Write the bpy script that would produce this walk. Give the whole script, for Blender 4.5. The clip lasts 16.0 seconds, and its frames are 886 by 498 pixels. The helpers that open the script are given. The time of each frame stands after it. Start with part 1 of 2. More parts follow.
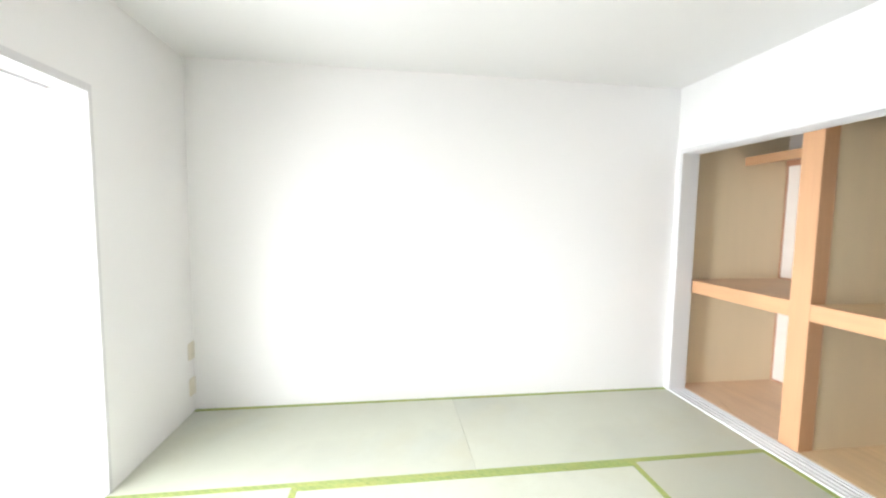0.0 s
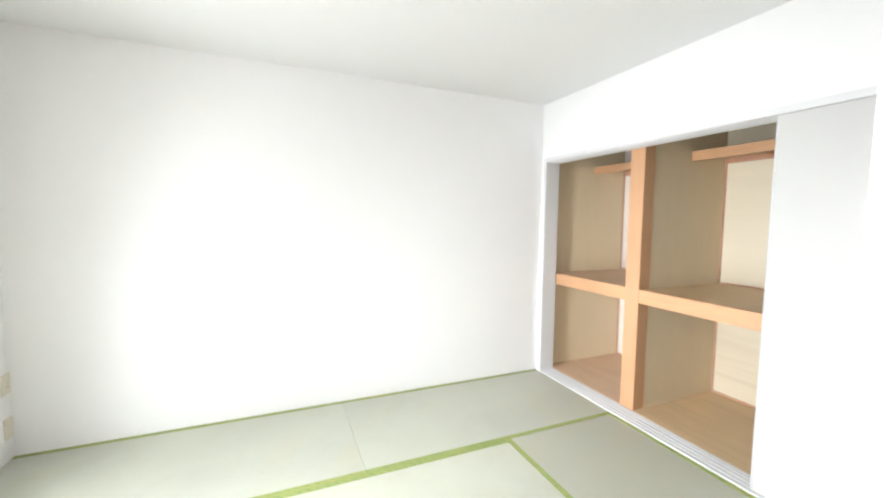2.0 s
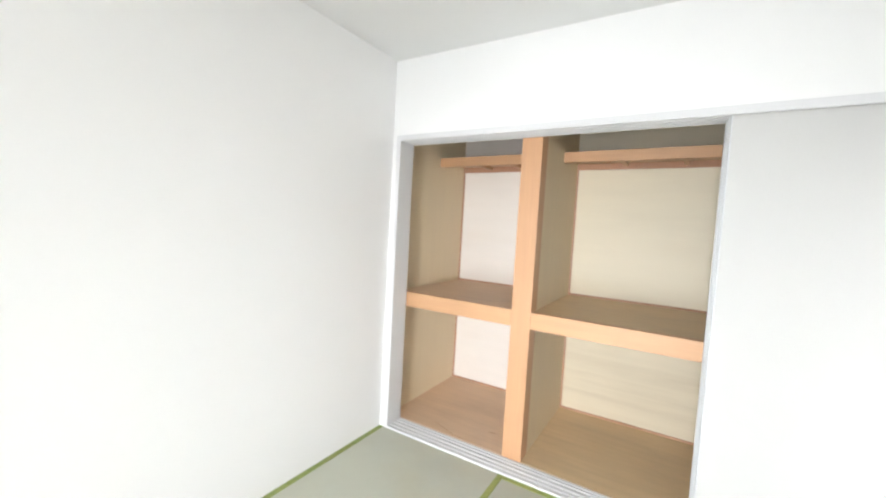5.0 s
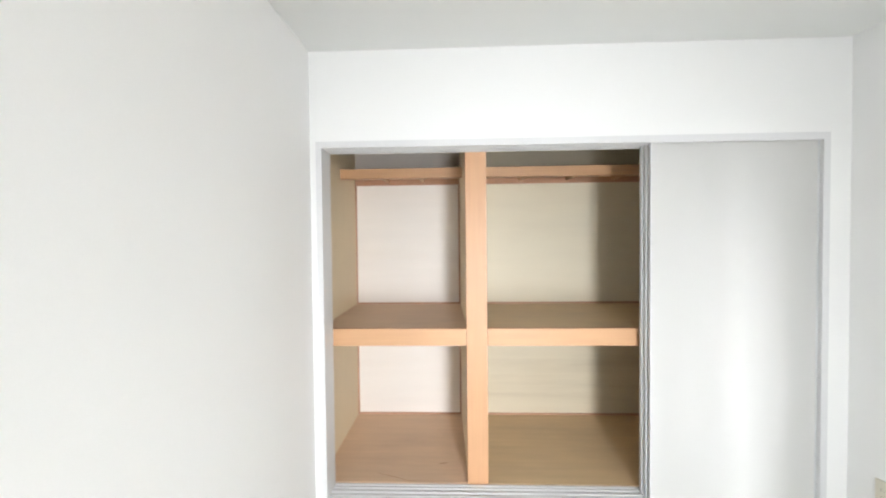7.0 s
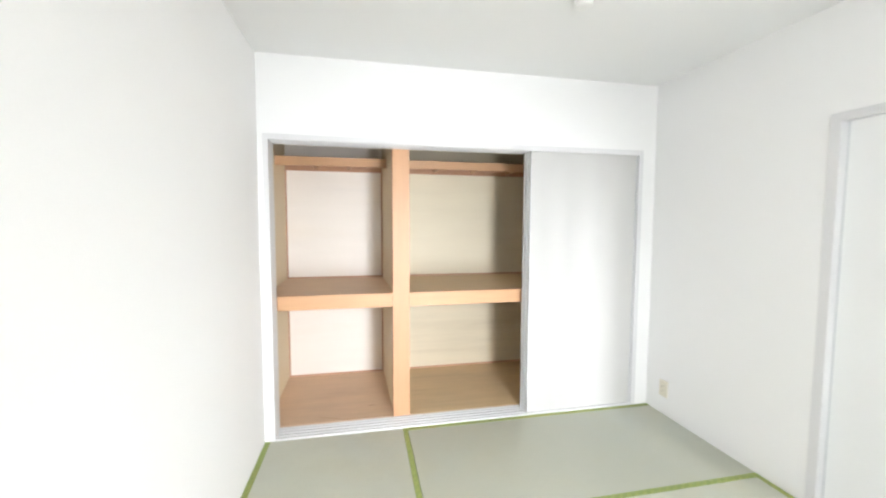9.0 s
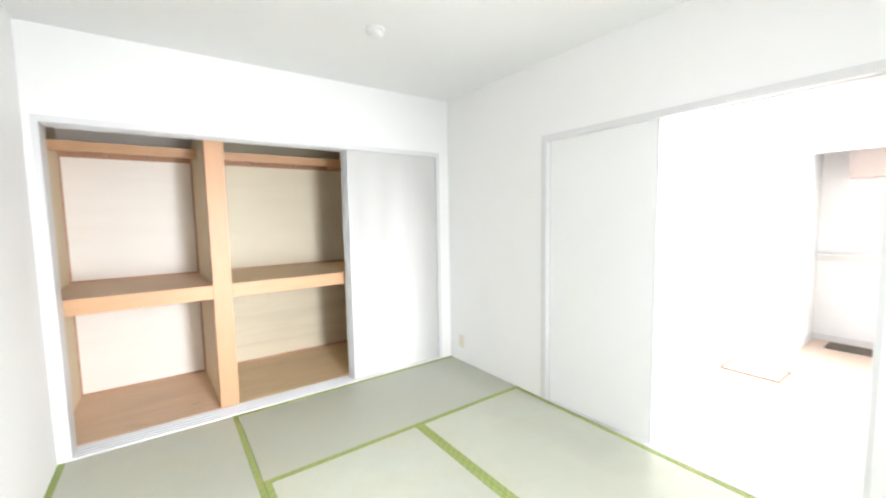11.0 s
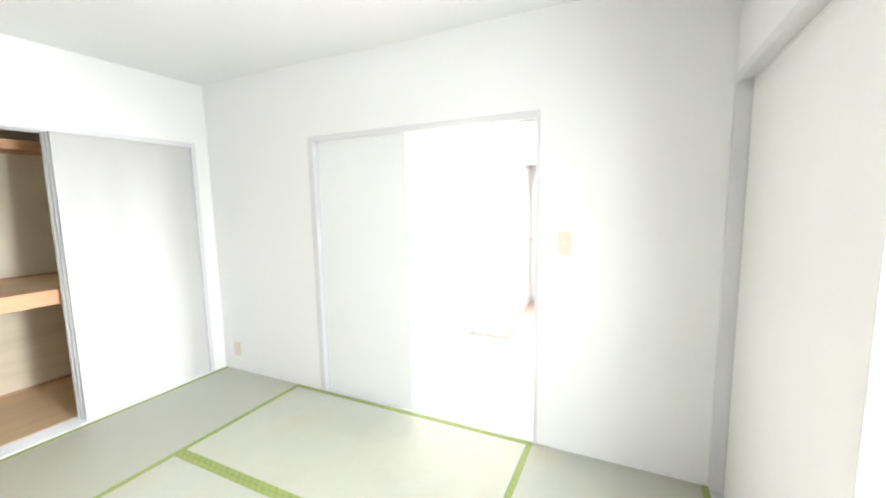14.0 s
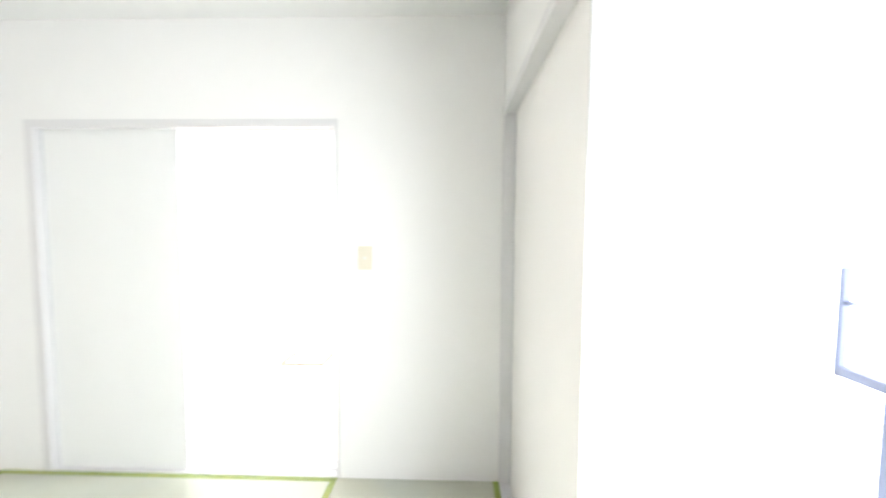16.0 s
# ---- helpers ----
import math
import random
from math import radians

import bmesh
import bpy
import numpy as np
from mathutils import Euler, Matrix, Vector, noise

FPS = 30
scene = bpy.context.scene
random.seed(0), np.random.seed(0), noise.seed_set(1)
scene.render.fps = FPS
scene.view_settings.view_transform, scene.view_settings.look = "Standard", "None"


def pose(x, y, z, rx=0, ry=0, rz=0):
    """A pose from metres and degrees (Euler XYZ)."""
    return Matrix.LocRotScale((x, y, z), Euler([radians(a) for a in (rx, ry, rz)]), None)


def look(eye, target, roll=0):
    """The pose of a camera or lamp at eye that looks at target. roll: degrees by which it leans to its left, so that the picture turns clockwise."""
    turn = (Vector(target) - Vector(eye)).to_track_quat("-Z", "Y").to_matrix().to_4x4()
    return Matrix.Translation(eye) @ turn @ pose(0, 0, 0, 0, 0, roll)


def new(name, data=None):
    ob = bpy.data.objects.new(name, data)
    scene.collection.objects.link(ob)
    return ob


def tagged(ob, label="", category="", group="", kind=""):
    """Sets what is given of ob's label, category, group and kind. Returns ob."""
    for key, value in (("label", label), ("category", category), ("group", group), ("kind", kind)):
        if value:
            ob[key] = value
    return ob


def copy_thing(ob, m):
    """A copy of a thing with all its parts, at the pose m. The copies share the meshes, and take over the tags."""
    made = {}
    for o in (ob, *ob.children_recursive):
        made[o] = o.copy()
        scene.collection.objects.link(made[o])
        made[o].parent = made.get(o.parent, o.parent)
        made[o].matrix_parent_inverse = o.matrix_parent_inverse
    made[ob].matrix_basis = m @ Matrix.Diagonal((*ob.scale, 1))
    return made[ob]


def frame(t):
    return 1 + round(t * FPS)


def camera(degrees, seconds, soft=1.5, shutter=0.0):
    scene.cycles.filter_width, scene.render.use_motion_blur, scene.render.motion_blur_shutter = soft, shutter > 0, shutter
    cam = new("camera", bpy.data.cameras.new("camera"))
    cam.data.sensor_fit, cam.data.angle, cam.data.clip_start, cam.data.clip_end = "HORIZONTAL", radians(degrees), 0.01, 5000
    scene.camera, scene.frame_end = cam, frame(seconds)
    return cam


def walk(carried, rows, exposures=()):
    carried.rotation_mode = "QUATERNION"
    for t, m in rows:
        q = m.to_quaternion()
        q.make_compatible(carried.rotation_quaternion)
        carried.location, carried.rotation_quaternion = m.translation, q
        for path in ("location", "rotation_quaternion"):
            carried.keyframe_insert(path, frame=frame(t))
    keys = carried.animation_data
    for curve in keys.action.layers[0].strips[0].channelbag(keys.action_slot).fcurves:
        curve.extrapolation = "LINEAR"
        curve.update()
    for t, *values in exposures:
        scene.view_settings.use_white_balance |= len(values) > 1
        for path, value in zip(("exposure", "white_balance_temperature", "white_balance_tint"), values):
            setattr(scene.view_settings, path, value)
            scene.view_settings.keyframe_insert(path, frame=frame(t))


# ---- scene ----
cam = camera(97.5, 16.0, soft=2.2, shutter=0.5)
PATH = [
    (0, (1.335, -0.133, 1.32), (1.601, 1.844, 1.168), 0.8),
    (0.5, (1.345, -0.133, 1.332), (1.764, 1.815, 1.166), 0.9),
    (1, (1.368, -0.154, 1.32), (1.942, 1.756, 1.175), 1.2),
    (1.5, (1.384, -0.178, 1.32), (2.069, 1.696, 1.181), 1.1),
    (2, (1.379, -0.188, 1.334), (2.162, 1.647, 1.186), 0.7),
    (2.5, (1.433, -0.11, 1.311), (2.349, 1.66, 1.152), 1.2),
    (3, (1.525, 0.107, 1.338), (2.599, 1.794, 1.298), 2.6),
    (3.5, (1.519, 0.297, 1.357), (2.774, 1.852, 1.288), 3.3),
    (6, (1.604, 1.581, 1.317), (3.542, 2.07, 1.239), 1.5),
    (6.5, (1.583, 1.794, 1.354), (3.575, 1.965, 1.296), 0.3),
    (7, (1.534, 1.884, 1.363), (3.532, 1.957, 1.317), -0.6),
    (7.5, (1.504, 1.878, 1.333), (3.503, 1.898, 1.267), -0.0),
    (8, (1.415, 1.892, 1.325), (3.413, 1.897, 1.238), 1.6),
    (8.5, (1.213, 1.978, 1.325), (3.188, 1.692, 1.205), 0.1),
    (9, (1.033, 2.034, 1.351), (2.988, 1.63, 1.217), 0.2),
    (9.5, (0.874, 2.025, 1.291), (2.783, 1.439, 1.172), -0.2),
    (12, (0.554, 2.111, 1.356), (1.955, 0.7, 1.141), -1.2),
    (12.5, (0.507, 2.071, 1.374), (1.797, 0.558, 1.159), -1.4),
    (13, (0.492, 2.086, 1.352), (1.604, 0.436, 1.149), -0.9),
    (13.5, (0.444, 2.055, 1.36), (1.414, 0.322, 1.124), -1.2),
    (14, (0.401, 2.042, 1.376), (1.262, 0.253, 1.14), -1.0),
    (14.5, (0.348, 2.018, 1.383), (1.13, 0.191, 1.154), -1.2),
    (15, (0.313, 2.02, 1.355), (0.959, 0.14, 1.131), -0.6),
    (15.5, (0.258, 1.957, 1.367), (0.72, 0.025, 1.134), 0.9),
    (16, (0.253, 1.891, 1.326), (0.311, -0.104, 1.201), 0.3),
]
walk(cam, [(t, look(eye, target, roll)) for t, eye, target, roll in PATH],
     exposures=[(0, 0.06), (2, -0.02), (3.5, -0.12), (6, -0.16), (7, -0.24), (8, -0.2), (9, -0.05), (12.5, 0.0), (14, 0.06), (15.5, 0.1), (16, 0.09)])

# ---------------------------------------------------------------- light
world = bpy.data.worlds.new("world")
scene.world = world
world.use_nodes = True
wn = world.node_tree
sky = wn.nodes.new("ShaderNodeTexSky")
sky.sky_type, sky.sun_disc = "NISHITA", False
sky.sun_elevation, sky.sun_rotation = radians(52), radians(80)
wn.nodes["Background"].inputs["Strength"].default_value = 0.1
wn.links.new(sky.outputs["Color"], wn.nodes["Background"].inputs["Color"])

# the sun stands behind the house, on the closet side, and never enters
sun = new("sun", bpy.data.lights.new("sun", "SUN"))
sun.data.energy, sun.data.angle, sun.data.color = 3.0, radians(0.5), (1.0, 0.96, 0.9)
sun.matrix_basis = look((20, 3, 25), (0, 0, 0))


def window_light(name, x, y0, y1, z0, z1, watts, colour, spread, aim):
    """Sky light that stands in a window's opening and shines in; the balcony's roof and sides narrow its spread."""
    lamp = bpy.data.lights.new(name, "AREA")
    lamp.shape, lamp.size, lamp.size_y, lamp.energy, lamp.color = "RECTANGLE", y1 - y0, z1 - z0, watts, colour
    lamp.spread = radians(spread)
    ob = new(name, lamp)
    at = Vector((x, (y0 + y1) / 2, (z0 + z1) / 2))
    ob.matrix_basis = look(at, at + Vector(aim))
    return ob


SKY = (0.938, 0.972, 1.02)
window_light("balcony_daylight", -0.09, 1.0, 1.42, 0.02, 1.80, 21, SKY, 66, (1, 0.14, -0.19))
window_light("balcony_daylight", -0.12, 0.98, 1.46, 0.02, 1.80, 37, SKY, 150, (1, -0.06, -0.16))
window_light("kitchen_daylight", -0.06, -1.9, -0.8, 0.1, 2.0, 150, SKY, 72, (1, -0.14, -0.06))
window_light("kitchen_daylight", -0.06, -0.55, -0.22, 0.1, 2.0, 20, SKY, 44, (1, 0.16, -0.2))


# ---------------------------------------------------------------- materials
def material(name, base, rough=0.5, metal=0.0, spread=0.06, coarse=1.5, fine=60.0, stretch=(1, 1, 1), bump=0.05, depth=0.002, spec=0.5, island=0.0):
    """A surface with a broad and a fine variation of its colour and a fine relief. stretch: the grain's scale along x, y, z."""
    m = bpy.data.materials.new(name)
    m.use_nodes = True
    nt = m.node_tree
    n, l = nt.nodes, nt.links
    b = n["Principled BSDF"]
    b.inputs["Metallic"].default_value = metal
    b.inputs["Specular IOR Level"].default_value = spec
    co = n.new("ShaderNodeTexCoord")
    mp = n.new("ShaderNodeMapping")
    mp.inputs["Scale"].default_value = stretch
    l.new(co.outputs["Object"], mp.inputs["Vector"])
    big, small = n.new("ShaderNodeTexNoise"), n.new("ShaderNodeTexNoise")
    big.inputs["Scale"].default_value, big.inputs["Detail"].default_value = coarse, 4
    small.inputs["Scale"].default_value, small.inputs["Detail"].default_value = fine, 6
    l.new(co.outputs["Object"], big.inputs["Vector"])
    l.new(mp.outputs["Vector"], small.inputs["Vector"])
    mix = n.new("ShaderNodeMath")
    mix.operation = "ADD"
    l.new(big.outputs["Fac"], mix.inputs[0])
    l.new(small.outputs["Fac"], mix.inputs[1])
    ramp = n.new("ShaderNodeMapRange")
    ramp.inputs["From Min"].default_value, ramp.inputs["From Max"].default_value = 0.6, 1.4
    ramp.inputs["To Min"].default_value, ramp.inputs["To Max"].default_value = 1 - spread, 1 + spread
    l.new(mix.outputs[0], ramp.inputs["Value"])
    last = ramp.outputs["Result"]
    if island:
        info = n.new("ShaderNodeObjectInfo")
        r2 = n.new("ShaderNodeMapRange")
        r2.inputs["To Min"].default_value, r2.inputs["To Max"].default_value = 1 - island, 1 + island
        l.new(info.outputs["Random"], r2.inputs["Value"])
        mul = n.new("ShaderNodeMath")
        mul.operation = "MULTIPLY"
        l.new(last, mul.inputs[0])
        l.new(r2.outputs["Result"], mul.inputs[1])
        last = mul.outputs[0]
    col = n.new("ShaderNodeVectorMath")
    col.operation = "SCALE"
    col.inputs[0].default_value = base
    l.new(last, col.inputs["Scale"])
    l.new(col.outputs["Vector"], b.inputs["Base Color"])
    rr = n.new("ShaderNodeMapRange")
    rr.inputs["To Min"].default_value, rr.inputs["To Max"].default_value = max(0.02, rough - 0.07), min(1, rough + 0.07)
    l.new(big.outputs["Fac"], rr.inputs["Value"])
    l.new(rr.outputs["Result"], b.inputs["Roughness"])
    if bump:
        bp = n.new("ShaderNodeBump")
        bp.inputs["Strength"].default_value, bp.inputs["Distance"].default_value = bump, depth
        l.new(small.outputs["Fac"], bp.inputs["Height"])
        l.new(bp.outputs["Normal"], b.inputs["Normal"])
    return m


def add_tint_patches(m, tint, scale, low, high, amount, stretch=(1, 1, 1)):
    """Irregular faded, soiled or sheen-like patches of another tint over the colour that the material has."""
    n, l = m.node_tree.nodes, m.node_tree.links
    b = n["Principled BSDF"]
    co, mp, t = n.new("ShaderNodeTexCoord"), n.new("ShaderNodeMapping"), n.new("ShaderNodeTexNoise")
    mp.inputs["Scale"].default_value = stretch
    t.inputs["Scale"].default_value, t.inputs["Detail"].default_value, t.inputs["Roughness"].default_value = scale, 7, 0.62
    l.new(co.outputs["Object"], mp.inputs["Vector"])
    l.new(mp.outputs["Vector"], t.inputs["Vector"])
    r = n.new("ShaderNodeMapRange")
    r.inputs["From Min"].default_value, r.inputs["From Max"].default_value, r.inputs["To Max"].default_value = low, high, amount
    l.new(t.outputs["Fac"], r.inputs["Value"])
    mix = n.new("ShaderNodeMix")
    mix.data_type = "RGBA"
    l.new(r.outputs["Result"], mix.inputs[0])
    l.new(b.inputs["Base Color"].links[0].from_socket, mix.inputs[6])
    mix.inputs[7].default_value = (*tint, 1)
    l.new(mix.outputs[2], b.inputs["Base Color"])
    return m


def add_waves(m, axis, scale, strength, depth, distortion=0.0):
    """Parallel ribs across an axis, laid over the relief that the material has."""
    n, l = m.node_tree.nodes, m.node_tree.links
    w = n.new("ShaderNodeTexWave")
    w.wave_type, w.bands_direction = "BANDS", axis
    w.inputs["Scale"].default_value, w.inputs["Distortion"].default_value = scale, distortion
    w.inputs["Detail"].default_value, w.inputs["Detail Scale"].default_value = 2.0, 1.5
    co = n.new("ShaderNodeTexCoord")
    l.new(co.outputs["Object"], w.inputs["Vector"])
    bp = n.new("ShaderNodeBump")
    bp.inputs["Strength"].default_value, bp.inputs["Distance"].default_value = strength, depth
    l.new(w.outputs["Fac"], bp.inputs["Height"])
    b = n["Principled BSDF"]
    if b.inputs["Normal"].links:
        l.new(b.inputs["Normal"].links[0].from_socket, bp.inputs["Normal"])
    l.new(bp.outputs["Normal"], b.inputs["Normal"])
    return m


WALL = material("white_vinyl_wallpaper", (0.838, 0.832, 0.825), 0.65, spread=0.012, coarse=1.2, fine=240, bump=0.25, depth=0.0012, spec=0.3)
CEIL = material("white_ceiling_paper", (0.79, 0.79, 0.785), 0.8, spread=0.012, coarse=0.9, fine=180, bump=0.25, depth=0.0012, spec=0.2)
TRIM = material("grey_white_laminate", (0.69, 0.685, 0.69), 0.4, spread=0.025, coarse=2, fine=90, bump=0.03)
RAIL = material("white_plastic_track", (0.74, 0.74, 0.75), 0.35, spread=0.03, coarse=3, fine=80, bump=0.03)
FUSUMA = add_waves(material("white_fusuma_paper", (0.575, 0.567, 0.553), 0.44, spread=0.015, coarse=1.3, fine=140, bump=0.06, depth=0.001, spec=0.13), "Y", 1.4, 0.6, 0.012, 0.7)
SCREEN = material("cream_screen_paper", (0.855, 0.84, 0.82), 0.55, spread=0.015, coarse=1.3, fine=140, bump=0.06, depth=0.001)
DOORSHEET = add_waves(material("white_door_sheet", (0.81, 0.813, 0.808), 0.5, spread=0.015, coarse=1.3, fine=140, bump=0.05, depth=0.001), "X", 1.0, 0.12, 0.01, 2.0)
EDGE = material("pale_grey_edging", (0.60, 0.61, 0.62), 0.35, spread=0.03, coarse=4, fine=80, bump=0.02)
PINE_V = material("pale_pine_upright_grain", (0.55, 0.312, 0.168), 0.45, spread=0.09, coarse=2.2, fine=22, stretch=(3, 3, 0.12), bump=0.08, depth=0.001)
PINE_Y = material("pale_pine_long_grain", (0.56, 0.322, 0.17), 0.45, spread=0.09, coarse=2.2, fine=22, stretch=(3, 0.12, 3), bump=0.08, depth=0.001)
PLY = material("beige_plywood_lining", (0.70, 0.585, 0.405), 0.6, spread=0.025, coarse=1.4, fine=12, stretch=(1.5, 1.5, 0.12), bump=0.05, depth=0.001, island=0.04)
# plywood tones, with each bay's share of daylight put into the base colour
BACK = material("whitish_plywood_backing_lit_bay", (0.84, 0.79, 0.74), 0.55, spread=0.03, coarse=1.6, fine=9, stretch=(1, 0.15, 1.6), bump=0.05, depth=0.001, island=0.03)
BACK_S = material("cream_plywood_backing_dim_bay", (0.73, 0.66, 0.515), 0.55, spread=0.03, coarse=1.6, fine=9, stretch=(1, 0.15, 1.6), bump=0.05, depth=0.001, island=0.03)
BACK_L = material("tan_plywood_backing_dim_bay", (0.65, 0.575, 0.435), 0.55, spread=0.05, coarse=1.8, fine=8, stretch=(1, 0.12, 2.0), bump=0.06, depth=0.001)
BOARD_S = material("olive_brown_plywood_board", (0.65, 0.48, 0.285), 0.5, spread=0.09, coarse=2.2, fine=14, stretch=(1.8, 0.12, 1), bump=0.06, depth=0.001, island=0.03)
BOARD = material("brown_plywood_board", (0.69, 0.495, 0.335), 0.55, spread=0.10, coarse=2.2, fine=14, stretch=(1.8, 0.12, 1), bump=0.06, depth=0.001, island=0.04)
BATTEN = material("reddish_cedar_batten", (0.48, 0.27, 0.17), 0.55, spread=0.10, coarse=3, fine=25, bump=0.05)
IVORY = material("ivory_switch_plastic", (0.72, 0.675, 0.565), 0.35, spread=0.02, coarse=6, fine=60, bump=0.01)
SLOT = material("dark_slot", (0.06, 0.055, 0.05), 0.6, spread=0.05, coarse=6, fine=60, bump=0.0)
PLASTIC = material("white_moulded_plastic", (0.74, 0.74, 0.72), 0.4, spread=0.02, coarse=6, fine=60, bump=0.01)
SASH = material("blue_grey_aluminium", (0.34, 0.39, 0.58), 0.4, metal=0.0, spread=0.04, coarse=4, fine=80, bump=0.02)
PLANK = material("pale_wood_flooring", (0.60, 0.47, 0.37), 0.4, spread=0.08, coarse=1.2, fine=18, stretch=(0.15, 3, 1), bump=0.04, depth=0.001)
MAT_DARK = material("dark_brown_floor_mat", (0.10, 0.085, 0.07), 0.8, spread=0.1, coarse=4, fine=90, bump=0.2)
RIM = material("dark_brown_floor_shade", (0.16, 0.09, 0.06), 0.5, spread=0.1, coarse=3, fine=40, bump=0.03)
PINKISH = material("pale_pink_laminate", (0.62, 0.53, 0.49), 0.45, spread=0.03, coarse=3, fine=60, bump=0.02)
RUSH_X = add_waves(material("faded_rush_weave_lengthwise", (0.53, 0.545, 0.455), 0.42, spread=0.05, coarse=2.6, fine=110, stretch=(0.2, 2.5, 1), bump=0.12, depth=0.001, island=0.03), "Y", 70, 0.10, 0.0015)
# crosswise mats: the weaker sheen of this weave direction is set as a darker base
RUSH_Y = add_waves(material("faded_rush_weave_crosswise_dimmed", (0.45, 0.462, 0.385), 0.42, spread=0.05, coarse=2.6, fine=110, stretch=(2.5, 0.2, 1), bump=0.12, depth=0.001, island=0.03), "X", 70, 0.10, 0.0015)
HERI = add_waves(material("green_cloth_border", (0.27, 0.345, 0.115), 0.8, spread=0.16, coarse=9, fine=140, bump=0.3, depth=0.001), "DIAGONAL", 60, 0.15, 0.001)


def add_weave(m, tint, scale, amount):
    """Slanting woven stripes of another tint, some centimetres apart."""
    n, l = m.node_tree.nodes, m.node_tree.links
    b, w, co = n["Principled BSDF"], n.new("ShaderNodeTexWave"), n.new("ShaderNodeTexCoord")
    w.wave_type, w.bands_direction = "BANDS", "DIAGONAL"
    w.inputs["Scale"].default_value, w.inputs["Distortion"].default_value = scale, 1.2
    l.new(co.outputs["Object"], w.inputs["Vector"])
    r = n.new("ShaderNodeMapRange")
    r.inputs["From Min"].default_value, r.inputs["From Max"].default_value, r.inputs["To Max"].default_value = 0.35, 0.85, amount
    l.new(w.outputs["Fac"], r.inputs["Value"])
    mix = n.new("ShaderNodeMix")
    mix.data_type = "RGBA"
    l.new(r.outputs["Result"], mix.inputs[0])
    l.new(b.inputs["Base Color"].links[0].from_socket, mix.inputs[6])
    mix.inputs[7].default_value = (*tint, 1)
    l.new(mix.outputs[2], b.inputs["Base Color"])
    return m


for rush in (RUSH_X, RUSH_Y):
    add_tint_patches(rush, (0.46, 0.44, 0.32), 1.5, 0.46, 0.74, 0.6)
    # blue-grey patches: the bluish reflection on the mats, put into their colour
    add_tint_patches(rush, (0.40, 0.45, 0.45), 1.1, 0.48, 0.75, 0.5)
    add_tint_patches(rush, (0.36, 0.35, 0.25), 9.0, 0.66, 0.80, 0.35, (1, 3, 1))
# yellow patches: the lit look of some borders, put into the cloth's colour
add_tint_patches(HERI, (0.38, 0.37, 0.12), 4.0, 0.45, 0.68, 0.7)
add_tint_patches(HERI, (0.16, 0.24, 0.06), 60.0, 0.52, 0.66, 0.45)
add_weave(HERI, (0.42, 0.43, 0.13), 14.0, 0.32)
add_tint_patches(BOARD, (0.50, 0.33, 0.23), 2.6, 0.50, 0.75, 0.5, (1.6, 0.5, 1))
add_tint_patches(BOARD_S, (0.48, 0.36, 0.23), 3.2, 0.48, 0.75, 0.5, (1.6, 0.5, 1))
add_tint_patches(BACK_S, (0.64, 0.56, 0.43), 1.6, 0.48, 0.75, 0.35, (1, 0.35, 2.4))
add_tint_patches(BACK_L, (0.52, 0.44, 0.32), 2.4, 0.47, 0.66, 0.45, (1, 0.3, 5.0))
add_tint_patches(BACK, (0.78, 0.70, 0.60), 1.6, 0.48, 0.75, 0.3, (1, 0.35, 2.4))
add_tint_patches(PLY, (0.64, 0.53, 0.39), 1.8, 0.48, 0.75, 0.45, (1, 1, 0.4))


# ---------------------------------------------------------------- building helpers
ORIGIN = {}


def box(bm, x0, x1, y0, y1, z0, z1, bevel=0.0):
    """A box between two corners, its edges broken by a small bevel."""
    m = Matrix.LocRotScale(((x0 + x1) / 2, (y0 + y1) / 2, (z0 + z1) / 2), None, (abs(x1 - x0), abs(y1 - y0), abs(z1 - z0)))
    made = bmesh.ops.create_cube(bm, size=1.0, matrix=m)
    if bevel:
        edges = list({e for v in made["verts"] for e in v.link_edges})
        bmesh.ops.bevel(bm, geom=edges, offset=bevel, segments=2, profile=0.6, affect="EDGES")
    return bm


def boxes(*dims, bevel=0.0):
    bm = bmesh.new()
    for d in dims:
        box(bm, *d, bevel=bevel)
    return bm


def mesh_object(name, bm, mat, origin=(0, 0, 0), smooth=False):
    bmesh.ops.translate(bm, verts=bm.verts, vec=-Vector(origin))
    me = bpy.data.meshes.new(name)
    bm.to_mesh(me)
    bm.free()
    me.materials.append(mat)
    if smooth:
        me.shade_smooth()
    return new(name, me)


def structure(name, bm, mat, label, category):
    return tagged(mesh_object(name, bm, mat), label, category, kind="structure")


def thing(name, origin, label, category, group="", kind=""):
    ob = new(name)
    ob.empty_display_size = 0.05
    ob.matrix_basis = pose(*origin)
    ORIGIN[ob.name] = origin
    return tagged(ob, label, category, group, kind)


def part(name, bm, mat, parent, label="", smooth=False):
    """Links a bmesh, in world places, as one mesh under a thing or a part."""
    origin = ORIGIN[parent.name]
    ob = mesh_object(name, bm, mat, origin, smooth)
    ob.parent = parent
    ORIGIN[ob.name] = origin
    if label:
        ob["label"] = label
    return ob


def lathe(bm, centre, profile, steps=40, axis="Z"):
    """A turned body from (radius, height) pairs round an upright axis."""
    rings = []
    for r, h in profile:
        rings.append([bm.verts.new((centre[0] + r * math.cos(2 * math.pi * i / steps), centre[1] + r * math.sin(2 * math.pi * i / steps), centre[2] + h)) for i in range(steps)])
    for a, b in zip(rings, rings[1:]):
        for i in range(steps):
            j = (i + 1) % steps
            bm.faces.new((a[i], a[j], b[j], b[i]))
    bm.faces.new(rings[0])
    bm.faces.new(rings[-1])
    bmesh.ops.recalc_face_normals(bm, faces=bm.faces)
    return bm


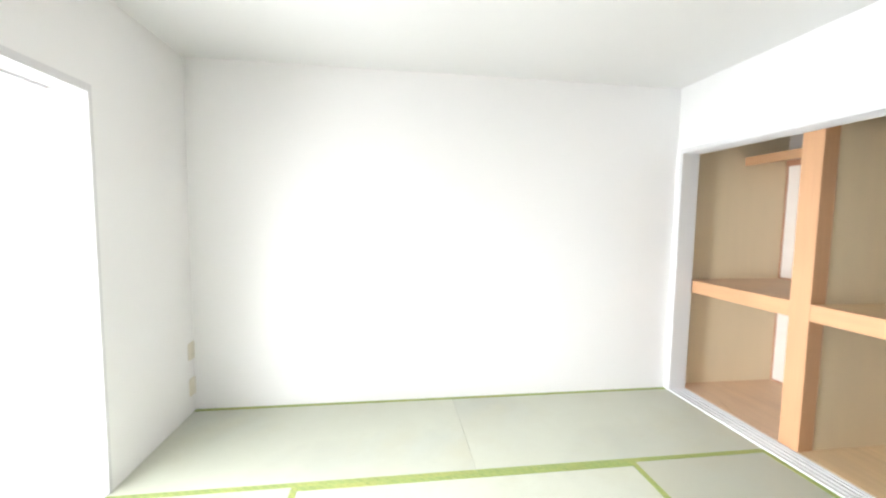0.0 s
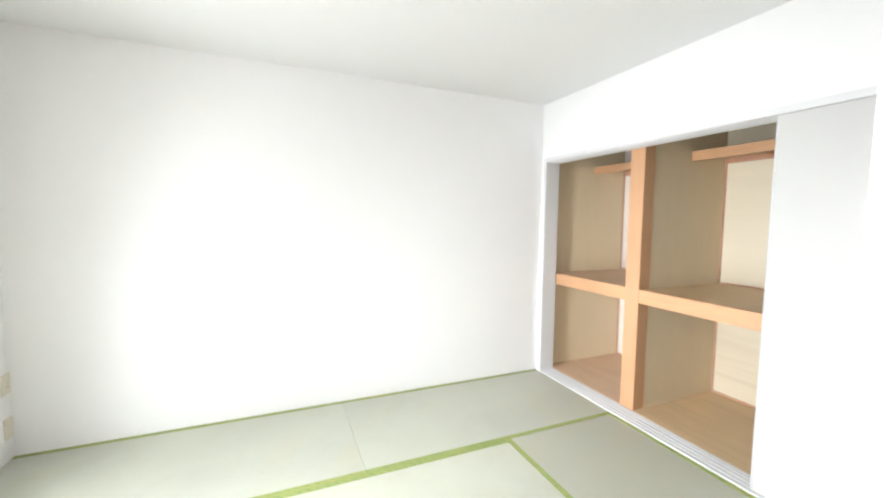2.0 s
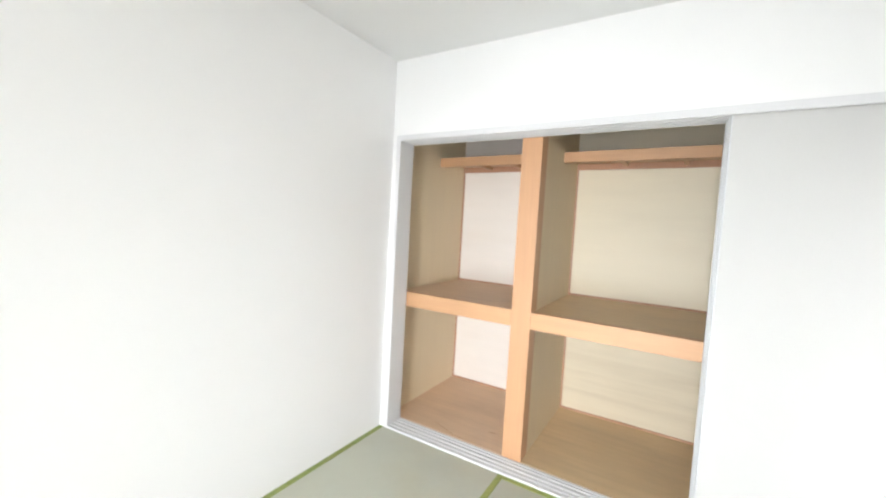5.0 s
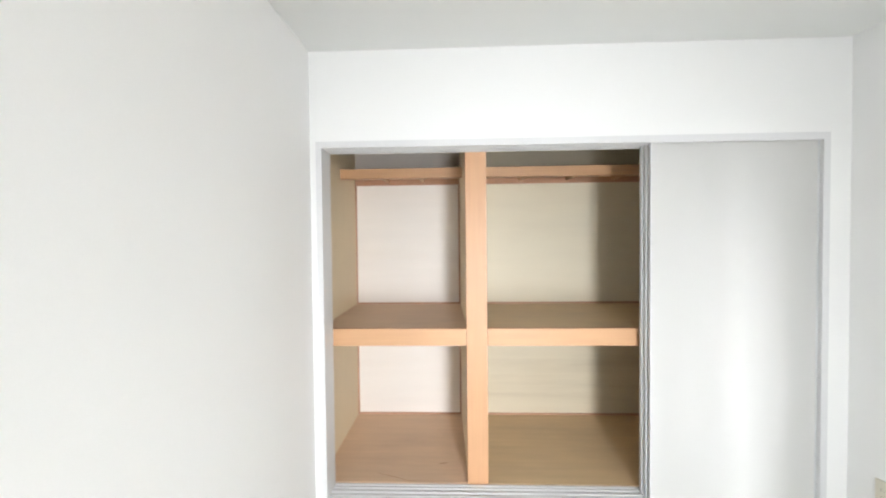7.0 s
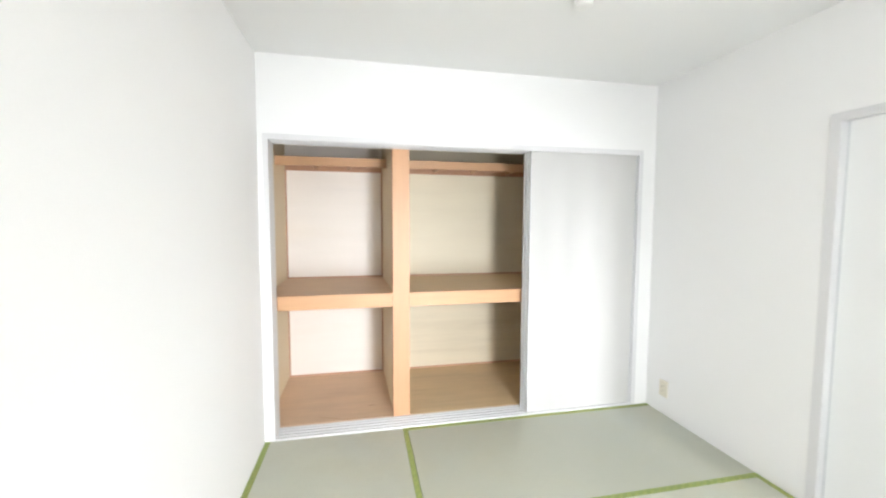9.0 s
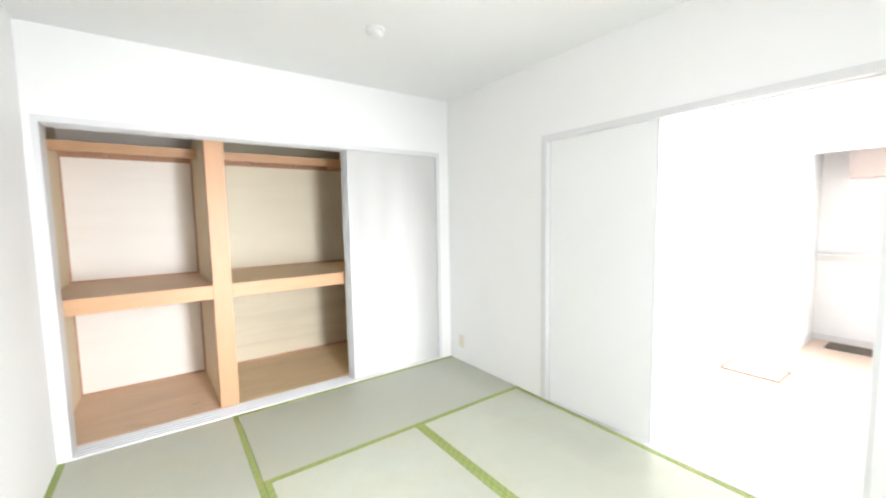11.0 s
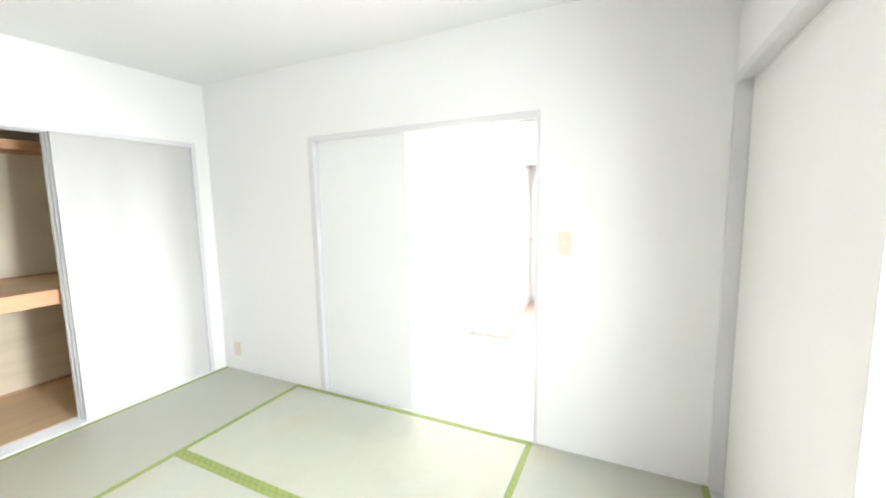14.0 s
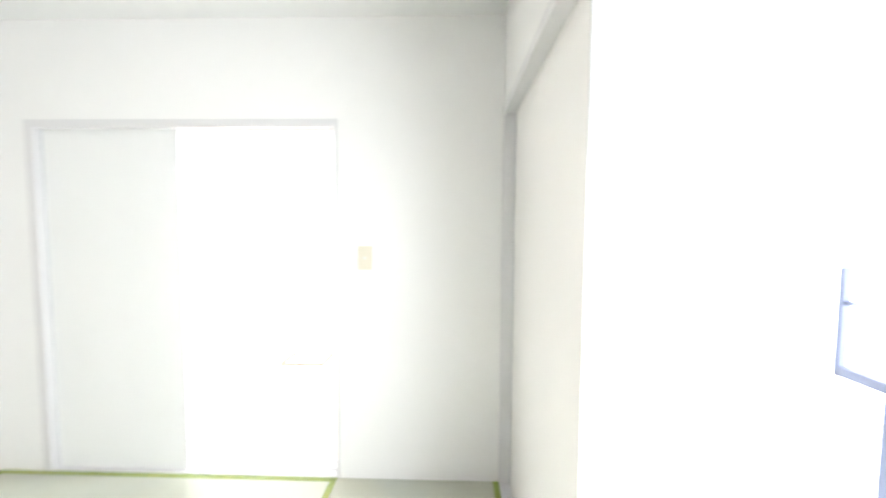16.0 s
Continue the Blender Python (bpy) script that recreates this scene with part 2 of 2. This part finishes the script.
# ---------------------------------------------------------------- the plan
XW, XE, YS, YN, H = 0.014, 3.518, -0.05, 2.635, 2.332     # the tatami room
XB = 4.53                                               # back of the closet
C0, C1, CZ = 0.084, 2.576, 1.838                        # closet opening
D0, D1, DZ = 0.856, 2.392, 1.806                        # sliding door opening to the kitchen
W0, W1, WZ = -0.028, 1.806, 1.856                        # window opening
PZ = 0.205                                              # thickness of the inner walls
YK = -2.34                                              # far wall of the kitchen

structure("floor", boxes((-0.32, 4.66, -4.1, 2.77, -0.30, -0.055)), PLANK, "bare subfloor under the mats and closet", "floor")
structure("ceiling", boxes((-0.32, 4.66, -4.1, 2.77, H, H + 0.15)), CEIL, "plain white papered ceiling, slightly greyer than the walls", "ceiling")
structure("wall_north", boxes((-0.32, XE + 0.10, YN, 2.77, -0.055, H), (XE + 0.10, 4.66, 2.69, 2.77, -0.055, H)), WALL, "blank white papered wall of the tatami room", "wall")
structure("wall_east", boxes(
    (XE, 3.66, YS, YN, CZ + 0.036, H), (XE, 3.66, YS, C0 - 0.033, -0.055, CZ + 0.036), (XE, 3.66, C1 + 0.03, YN, -0.055, CZ + 0.036),
    (XB + 0.02, 4.66, YS - PZ, 2.69, -0.055, H)), WALL, "white papered wall above and beside the closet opening", "wall")
structure("wall_south", boxes(
    (XW, D0 - 0.022, -PZ, YS, -0.055, H), (D1 + 0.045, XB + 0.02, -PZ, YS, -0.055, H), (D0 - 0.022, D1 + 0.045, -PZ, YS, DZ + 0.04, H)),
    WALL, "white papered wall with a sliding door opening", "wall")
structure("wall_west", boxes(
    (-0.30, XW, W1 + 0.022, YN, -0.055, H), (-0.30, XW, W0 - 0.03, W1 + 0.022, WZ + 0.036, H), (-0.30, XW, -0.18, W0 - 0.03, -0.055, H),
    (-0.30, XW, -2.25, -0.18, 2.0, H), (-0.30, XW, -2.25, -0.18, -0.055, 0.1), (-0.30, XW, -4.1, -2.25, -0.055, H)),
    WALL, "white papered wall round the balcony window", "wall")

glow = bpy.data.materials.new("overcast_glare")
glow.use_nodes = True
glow.node_tree.nodes["Principled BSDF"].inputs["Base Color"].default_value = (0.8, 0.8, 0.8, 1)
glow.node_tree.nodes["Principled BSDF"].inputs["Emission Color"].default_value = (0.97, 0.99, 1.0, 1)
glow.node_tree.nodes["Principled BSDF"].inputs["Emission Strength"].default_value = 4.0
structure("backdrop", boxes((-3.6, -3.5, -30.0, 10.0, -12.0, 12.0)), glow, "glaring white sky beyond the balcony window", "sky")

# kitchen and wash room behind the sliding door
structure("floor_kitchen", boxes((XW, XE, YK - 0.12, -PZ, -0.055, -0.004), (0.5, 1.62, -3.30, YK - 0.12, -0.055, -0.004)), PLANK, "pale wooden kitchen floor in glaring light", "floor")
structure("wall_kitchen_far", boxes((1.574, XE, YK - 0.12, YK, -0.055, H), (XW, 0.596, YK - 0.12, YK, -0.055, H), (0.596, 1.574, YK - 0.12, YK, 1.809, H)), WALL, "white kitchen wall with an open doorway", "wall")
structure("wall_kitchen_east", boxes((XE, 3.66, YK - 0.12, -PZ, -0.055, H)), WALL, "plain white kitchen wall", "wall")
structure("wall_washroom", boxes((0.5, 1.62, -3.42, -3.30, -0.055, H), (1.62, 1.74, -3.42, YK - 0.12, -0.055, H), (0.38, 0.5, -3.42, YK - 0.12, -0.055, H)), WALL, "white wash room walls behind the kitchen", "wall")

# frames and tracks
structure("trim_closet", boxes(
    (XE - 0.004, 3.655, C1, C1 + 0.03, -0.03, CZ + 0.036), (XE - 0.004, 3.655, C0 - 0.033, C0, -0.03, CZ + 0.036), (XE - 0.004, 3.655, C0, C1, CZ + 0.012, CZ + 0.036),
    *[(x, x + 0.012, C0, C1, CZ, CZ + 0.012) for x in (XE - 0.004, 3.558, 3.600, 3.643)], bevel=0.0012), TRIM, "grey-white laminate frame of the closet opening with grooved head", "door frame")
structure("trim_closet_sill", boxes(
    (XE - 0.006, 3.655, C0, C1, -0.04, 0.002), *[(x, x + w, C0, C1, 0.002, 0.011) for x, w in ((XE - 0.006, 0.016), (3.548, 0.012), (3.583, 0.012), (3.618, 0.012), (3.644, 0.011))],
    bevel=0.001), RAIL, "white plastic closet sill with three sliding tracks", "door track")
structure("trim_door", boxes(
    (D0 - 0.022, D0, -PZ - 0.006, YS + 0.004, -0.03, DZ + 0.04), (D1, D1 + 0.045, -PZ - 0.006, YS + 0.004, -0.03, DZ + 0.04), (D0, D1, -PZ - 0.006, YS + 0.004, DZ + 0.01, DZ + 0.04),
    (D0, D1, -0.080, YS + 0.004, DZ, DZ + 0.01), (D0, D1, -PZ - 0.006, -0.116, DZ, DZ + 0.01), bevel=0.0015), TRIM, "grey-white laminate frame of the sliding door", "door frame")
structure("trim_door_sill", boxes((D0, D1, -PZ - 0.006, YS - 0.002, -0.05, -0.002), *[(D0, D1, y, y + 0.012, -0.002, 0.004) for y in (YS - 0.014, -0.128, -0.199)], bevel=0.001), RAIL, "white door sill with two sliding tracks", "door track")
structure("trim_window", boxes(
    (-0.20, XW + 0.004, W1, W1 + 0.022, -0.03, WZ + 0.036), (-0.20, XW + 0.004, W0 - 0.03, W0, -0.03, WZ + 0.036), (-0.20, XW + 0.004, W0, W1, WZ + 0.012, WZ + 0.036),
    *[(x, x + 0.012, W0, W1, WZ, WZ + 0.012) for x in (XW - 0.008, -0.15)], bevel=0.0015), TRIM, "grey-white laminate frame of the window opening", "window frame")
structure("trim_window_sill", boxes((-0.20, XW - 0.002, W0, W1, -0.05, -0.002), *[(x, x + 0.012, W0, W1, -0.002, 0.004) for x in (XW - 0.014, -0.055, -0.105, -0.15)], bevel=0.001), RAIL, "white window sill with sliding tracks", "door track")
structure("trim_kitchen_doorway", boxes((1.55, 1.575, YK - 0.12, YK + 0.012, -0.004, 1.81), (0.595, 0.62, YK - 0.12, YK + 0.012, -0.004, 1.81), (0.62, 1.55, YK - 0.12, YK + 0.012, 1.785, 1.81), bevel=0.0015), TRIM, "white frame of the wash room doorway", "door frame")


# ---------------------------------------------------------------- tatami mats
def tatami(x0, x1, y0, y1, along):
    """A mat 55 mm thick with cloth borders on its long edges. along: the axis of its length."""
    g, b = 0.0008, 0.031
    x0, x1, y0, y1 = x0 + g, x1 - g, y0 + g, y1 - g
    ob = thing("tatami_mat", ((x0 + x1) / 2, (y0 + y1) / 2, -0.055), "faded pale green rush tatami mat with green cloth borders", "tatami mat", "tatami mats on the floor")
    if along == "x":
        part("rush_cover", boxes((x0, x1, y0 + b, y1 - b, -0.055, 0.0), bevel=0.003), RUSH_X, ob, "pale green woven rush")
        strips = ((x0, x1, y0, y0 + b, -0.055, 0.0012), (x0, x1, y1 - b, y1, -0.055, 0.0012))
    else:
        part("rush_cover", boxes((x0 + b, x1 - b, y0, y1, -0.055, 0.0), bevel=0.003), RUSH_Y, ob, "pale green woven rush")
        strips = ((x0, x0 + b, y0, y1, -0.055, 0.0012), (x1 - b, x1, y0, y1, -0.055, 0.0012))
    for s in strips:
        part("cloth_border", boxes(s, bevel=0.002), HERI, ob, "green woven cloth edging")
    return ob


ME = XE - 0.008
tatami(XW, 1.79, 1.757, YN, "x")
tatami(1.79, ME, 1.757, YN, "x")
tatami(2.645, ME, YS, 1.757, "y")
tatami(XW, 0.888, YS, 1.757, "y")
tatami(0.888, 2.645, 0.8485, 1.757, "x")
tatami(0.888, 2.645, YS, 0.8485, "x")


# ---------------------------------------------------------------- the closet
P0, P1, PX = 1.722, 1.837, 3.666
S_TOP, S_LOW = 0.873, 0.778
closet = thing("built_in_closet", (4.0, 1.33, -0.055), "open two-tier closet with pine post, plywood lining and shelves, empty", "closet")
part("post", boxes((PX, PX + 0.10, P0, P1, -0.055, 1.95), bevel=0.002), PINE_V, closet, "orange pine post")
lining = boxes((PX + 0.10, XB, P0 + 0.004, P1 + 0.025, -0.055, H - 0.002))
for v in lining.verts:
    if v.co.x < 4 and v.co.y > P1:
        v.co.y = P1 - 0.001
part("partition", lining, PLY, closet, "beige plywood partition")
part("side_panel", boxes((PX, XB, 2.668, 2.688, -0.055, H - 0.002)), PLY, closet, "beige plywood lining")
part("side_panel", boxes((PX + 0.004, XB, 0.005, 0.025, -0.055, H - 0.002)), PLY, closet, "beige plywood lining")
for y0, y1 in ((P1 + 0.025, 2.668), (0.025, P0 + 0.004)):
    north = y0 > 1
    deck, f0 = (BOARD, P1 - 0.03) if north else (BOARD_S, y0)
    part("back_panel", boxes((XB, XB + 0.018, y0, y1, S_TOP - 0.007, H - 0.002)), BACK if north else BACK_S, closet, "whitish plywood back panel, toned lighter for its brightly lit bay" if north else "cream plywood back panel, toned darker for its dimmer bay")
    part("back_panel", boxes((XB, XB + 0.018, y0, y1, -0.055, S_TOP - 0.0075)), BACK if north else BACK_L, closet, "whitish plywood back panel, toned lighter for its brightly lit bay" if north else "tan plywood back panel with darker streaks, toned darker for its dimmer bay")
    part("base_board", boxes((PX + 0.004, XB, f0, y1, -0.03, 0.010)), deck, closet, "scuffed brown plywood floor board")
    shelf = part("shelf", boxes((PX + 0.03, XB, f0, y1, S_TOP - 0.012, S_TOP - 0.002)), deck, closet, "brown plywood middle shelf")
    a, b = (P1, 2.667) if y0 > 1 else (0.026, P0)
    part("front_rail", boxes((PX + 0.001, PX + 0.04, a + 0.001, b - 0.001, S_LOW, S_TOP), bevel=0.002), PINE_Y, shelf, "orange pine rail")
    top = part("top_shelf", boxes((4.17, XB - 0.001, (P1 - 0.02) if north else y0 + 0.001, y1 - 0.001, 1.830, 1.840)), deck, closet, "narrow top shelf of brown plywood")
    part("front_rail", boxes((4.135, 4.168, (P1 - 0.02) if north else y0 + 0.001, y1 - 0.001, 1.780, 1.846), bevel=0.002), PINE_Y, top, "orange pine rail")
    for y in (2.142, 2.409) if north else (0.36, 0.708, 1.049, 1.399):
        part("bearer", boxes((4.168, XB - 0.02, y - 0.014, y + 0.014, 1.803, 1.8295), bevel=0.001), PINE_Y, top, "thin pine bearer")
    part("ledger", boxes((XB - 0.02, XB - 0.0005, y0 + 0.002, y1 - 0.002, 1.787, 1.8295), bevel=0.001), BATTEN, top, "reddish batten along the back")
    for z in (0.010, S_TOP - 0.002):
        part("skirting_batten", boxes((XB - 0.012, XB - 0.0004, y0 + 0.012, y1 - 0.012, z, z + 0.012), bevel=0.001), BATTEN, closet, "thin reddish batten")
    for y, d in ((y0, 1), (y1, -1)):
        part("corner_batten", boxes((XB - 0.011, XB - 0.0006, min(y + 0.0004 * d, y + 0.011 * d), max(y + 0.0004 * d, y + 0.011 * d), 0.011, 1.786), bevel=0.001), BATTEN, closet, "thin reddish batten")


def scuff(x, y, z, length, width, turn):
    """A thin worn streak, ragged along both edges."""
    bm = bmesh.new()
    left, right = [], []
    for i in range(9):
        a = i / 8 - 0.5
        w = width * (1 - (2 * a) ** 2) * random.uniform(0.5, 1.0) / 2 + 0.0006
        c = width * 0.6 * math.sin(3 * a)
        left.append(bm.verts.new((a * length, c + w, 0)))
        right.append(bm.verts.new((a * length, c - w, 0)))
    for i in range(8):
        bm.faces.new((right[i], right[i + 1], left[i + 1], left[i]))
    bmesh.ops.solidify(bm, geom=bm.faces[:], thickness=0.0004)
    bmesh.ops.transform(bm, matrix=pose(x, y, z, 0, 0, turn), verts=bm.verts)
    return bm


for spot in ((3.857, 1.98, 0.0106, 0.06, 0.014, 80), (3.722, 2.27, 0.0106, 0.20, 0.005, 68), (3.682, 2.15, 0.0106, 0.10, 0.003, 84)):
    part("scuff_mark", scuff(*spot), BATTEN, closet, "dark scuff on the floor board")

# ---------------------------------------------------------------- sliding panels
def sliding_panel(name, x, y, along, length, z0, z1, skin, thick, label, category, group):
    """A sliding panel with a skin in a thin edging; x, y: its lower end; along: the axis that it slides on."""
    ob = thing(name, (x, y, z0), label, category, group)
    e, h = 0.007, thick / 2

    def d(a0, a1, t0, t1, c0, c1):
        return (x + t0, x + t1, y + a0, y + a1, c0, c1) if along == "y" else (x + a0, x + a1, y + t0, y + t1, c0, c1)

    part("panel", boxes(d(e, length - e, -h + 0.003, h - 0.003, z0 + e, z1 - e)), skin, ob)
    part("stile", boxes(d(0, e, -h, h, z0, z1), bevel=0.002), EDGE, ob, "pale grey edging")
    part("stile", boxes(d(length - e, length, -h, h, z0, z1), bevel=0.002), EDGE, ob, "pale grey edging")
    part("top_edge", boxes(d(e, length - e, -h, h, z1 - e, z1), bevel=0.002), skin, ob)
    part("bottom_edge", boxes(d(e, length - e, -h, h, z0, z0 + e), bevel=0.002), skin, ob)
    return ob


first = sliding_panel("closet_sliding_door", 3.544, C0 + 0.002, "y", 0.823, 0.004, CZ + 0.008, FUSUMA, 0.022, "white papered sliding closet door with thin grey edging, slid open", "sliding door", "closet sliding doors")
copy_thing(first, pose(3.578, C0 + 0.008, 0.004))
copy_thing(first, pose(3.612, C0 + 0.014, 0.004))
sliding_panel("room_sliding_door", 1.672, -0.098, "x", D1 - 1.672 - 0.001, 0.0, DZ + 0.006, DOORSHEET, 0.030, "white sliding door pushed half open beside its frame", "sliding door", "")
sliding_panel("window_sliding_panel", -0.052, W0 + 0.002, "y", 1.045, 0.0, WZ + 0.008, SCREEN, 0.028, "white papered sliding panel before the balcony window", "sliding panel", "")

guard = thing("window_guard", (-0.25, 1.55, 0.0), "pale blue aluminium guard frame outside the window", "window guard")
part("stile", boxes((-0.256, -0.244, 1.377, 1.384, 1.132, 1.275), bevel=0.002), SASH, guard)
part("rail", boxes((-0.256, -0.244, 1.384, 1.62, 1.133, 1.146), bevel=0.002), SASH, guard)
part("post", boxes((-0.258, -0.242, 1.440, 1.457, -0.002, 1.1328), bevel=0.002), SASH, guard)
part("catch", boxes((-0.254, -0.246, 1.384, 1.395, 1.226, 1.231), bevel=0.001), SASH, guard, "small blue catch")


# ---------------------------------------------------------------- fittings
def socket(x, y, z, axis, wide, tall, label, slots):
    """An ivory wall plate; axis: the way that it faces."""
    ob = thing("wall_outlet", (x, y, z), label, "wall outlet", "ivory wall plates")

    def d(a0, a1, t0, t1, c0, c1):
        return (x + t0, x + t1, y + a0, y + a1, z + c0, z + c1) if axis == "x" else (x + a0, x + a1, y + t0, y + t1, z + c0, z + c1)

    part("cover_plate", boxes(d(-wide / 2, wide / 2, 0.0, 0.009, -tall / 2, tall / 2), bevel=0.0035), IVORY, ob)
    if slots:
        part("insert", boxes(d(-0.014, 0.014, 0.009, 0.0115, -0.036, 0.036), bevel=0.001), IVORY, ob)
        for c in (-0.018, 0.018):
            for a in (-0.006, 0.006):
                part("slot", boxes(d(a - 0.001, a + 0.001, 0.0112, 0.0119, c - 0.004, c + 0.004)), SLOT, ob, "dark slot")
    return ob


socket(3.345, YS, 0.185, "y", 0.072, 0.116, "ivory double power outlet low on the white wall", True)
socket(XW, 2.597, 0.424, "x", 0.072, 0.116, "ivory power outlet beside the window", True)
socket(XW, 2.597, 0.180, "x", 0.072, 0.116, "blank ivory cable plate near the floor", False)

switch = thing("light_switch", (0.702, YS, 1.157), "ivory light switch plate beside the sliding door", "light switch")
part("cover_plate", boxes((0.666, 0.738, YS, YS + 0.009, 1.097, 1.217), bevel=0.0035), IVORY, switch)
part("rocker", boxes((0.686, 0.718, YS + 0.009, YS + 0.0125, 1.124, 1.190), bevel=0.0015), IVORY, switch)
part("indicator", boxes((0.694, 0.710, YS + 0.0125, YS + 0.0135, 1.151, 1.163), bevel=0.0004), PLASTIC, switch, "small white indicator")

detector = thing("smoke_detector", (2.630, 1.083, H), "small round white smoke detector on the ceiling", "smoke detector")
part("base", lathe(bmesh.new(), (2.630, 1.083, H), [(0.052, 0.0), (0.052, -0.012), (0.048, -0.016)]), PLASTIC, detector, smooth=False)
part("cap", lathe(bmesh.new(), (2.630, 1.083, H), [(0.040, -0.0165), (0.040, -0.034), (0.034, -0.042), (0.020, -0.046)]), PLASTIC, detector, smooth=False)

# kitchen side
leaf = thing("hinged_door", (1.90, YK + 0.03, 0.0), "plain white door folded back against the kitchen wall", "door")
part("leaf", boxes((1.583, 2.24, YK + 0.014, YK + 0.048, 0.006, 1.76), bevel=0.002), PLASTIC, leaf)
knob = bmesh.new()
lathe(knob, (0, 0, 0), [(0.012, 0.0), (0.010, 0.03), (0.024, 0.04), (0.027, 0.052), (0.022, 0.064), (0.008, 0.068)], 24)
bmesh.ops.transform(knob, matrix=pose(1.72, YK + 0.048, 0.78, -90), verts=knob.verts)
part("knob", knob, EDGE, leaf, "small metal knob")
# added hatch: its dark rim stands in for a reddish patch of shaded floor
hatch = thing("floor_hatch", (1.68, -1.75, -0.004), "pale framed hatch added in place of a reddish shaded patch of kitchen floor", "floor hatch")
part("lid", boxes((1.50, 1.86, -1.95, -1.68, -0.004, 0.004), bevel=0.001), PLANK, hatch)
for side in ((1.48, 1.88, -1.68, -1.655), (1.48, 1.88, -1.975, -1.95), (1.48, 1.50, -1.95, -1.68), (1.86, 1.88, -1.95, -1.68)):
    part("rim", boxes((*side, -0.004, 0.008), bevel=0.001), RIM, hatch, "dark brown strip in place of floor shade")
mat_ob = thing("floor_mat", (1.27, -3.08, -0.004), "dark brown mat on the wash room floor", "floor mat")
part("pile", boxes((1.02, 1.47, -3.20, -2.96, -0.004, 0.010), bevel=0.004), MAT_DARK, mat_ob)
cupboard = thing("wall_cupboard", (1.12, -3.17, 1.6), "pale pink wall cupboard in the wash room", "cupboard")
part("body", boxes((0.85, 1.40, -3.299, -3.07, 1.60, 2.2), bevel=0.003), PINKISH, cupboard)
for x0, x1 in ((0.853, 1.122), (1.128, 1.397)):
    part("door", boxes((x0, x1, -3.069, -3.052, 1.603, 2.197), bevel=0.003), PINKISH, cupboard)
ledge = thing("wall_ledge", (1.23, -3.25, 0.85), "narrow white ledge on the wash room wall", "shelf")
part("board", boxes((0.9, 1.619, -3.299, -3.20, 0.855, 0.88), bevel=0.003), PLASTIC, ledge)
part("apron", boxes((0.9, 1.619, -3.299, -3.285, 0.80, 0.8545), bevel=0.002), PLASTIC, ledge)
structure("baseboard", boxes((0.502, 1.604, -3.299, -3.288, -0.004, 0.055), (1.605, 1.619, -3.299, YK - 0.125, -0.004, 0.055), bevel=0.0015), TRIM, "pale grey baseboard of the wash room", "baseboard")

# under the window head
hook = thing("curtain_hook", (-0.1, 0.992, WZ), "small grey metal hook screwed under the window head", "hook")
part("plate", boxes((-0.108, -0.092, 0.978, 1.006, WZ - 0.004, WZ + 0.001), bevel=0.001), EDGE, hook)
bent = bmesh.new()
for i in range(7):
    a, b = math.pi * i / 6, math.pi * (i + 1) / 6
    ya, yb = 0.992 + 0.010 * math.cos(a), 0.992 + 0.010 * math.cos(b)
    za, zb = WZ - 0.022 - 0.012 * math.sin(a), WZ - 0.022 - 0.012 * math.sin(b)
    box(bent, -0.1025, -0.0975, min(ya, yb) - 0.002, max(ya, yb) + 0.002, min(za, zb) - 0.002, max(za, zb) + 0.002)
box(bent, -0.1025, -0.0975, 1.000, 1.004, WZ - 0.022, WZ - 0.003)
part("bent_wire", bent, EDGE, hook, "bent grey wire")
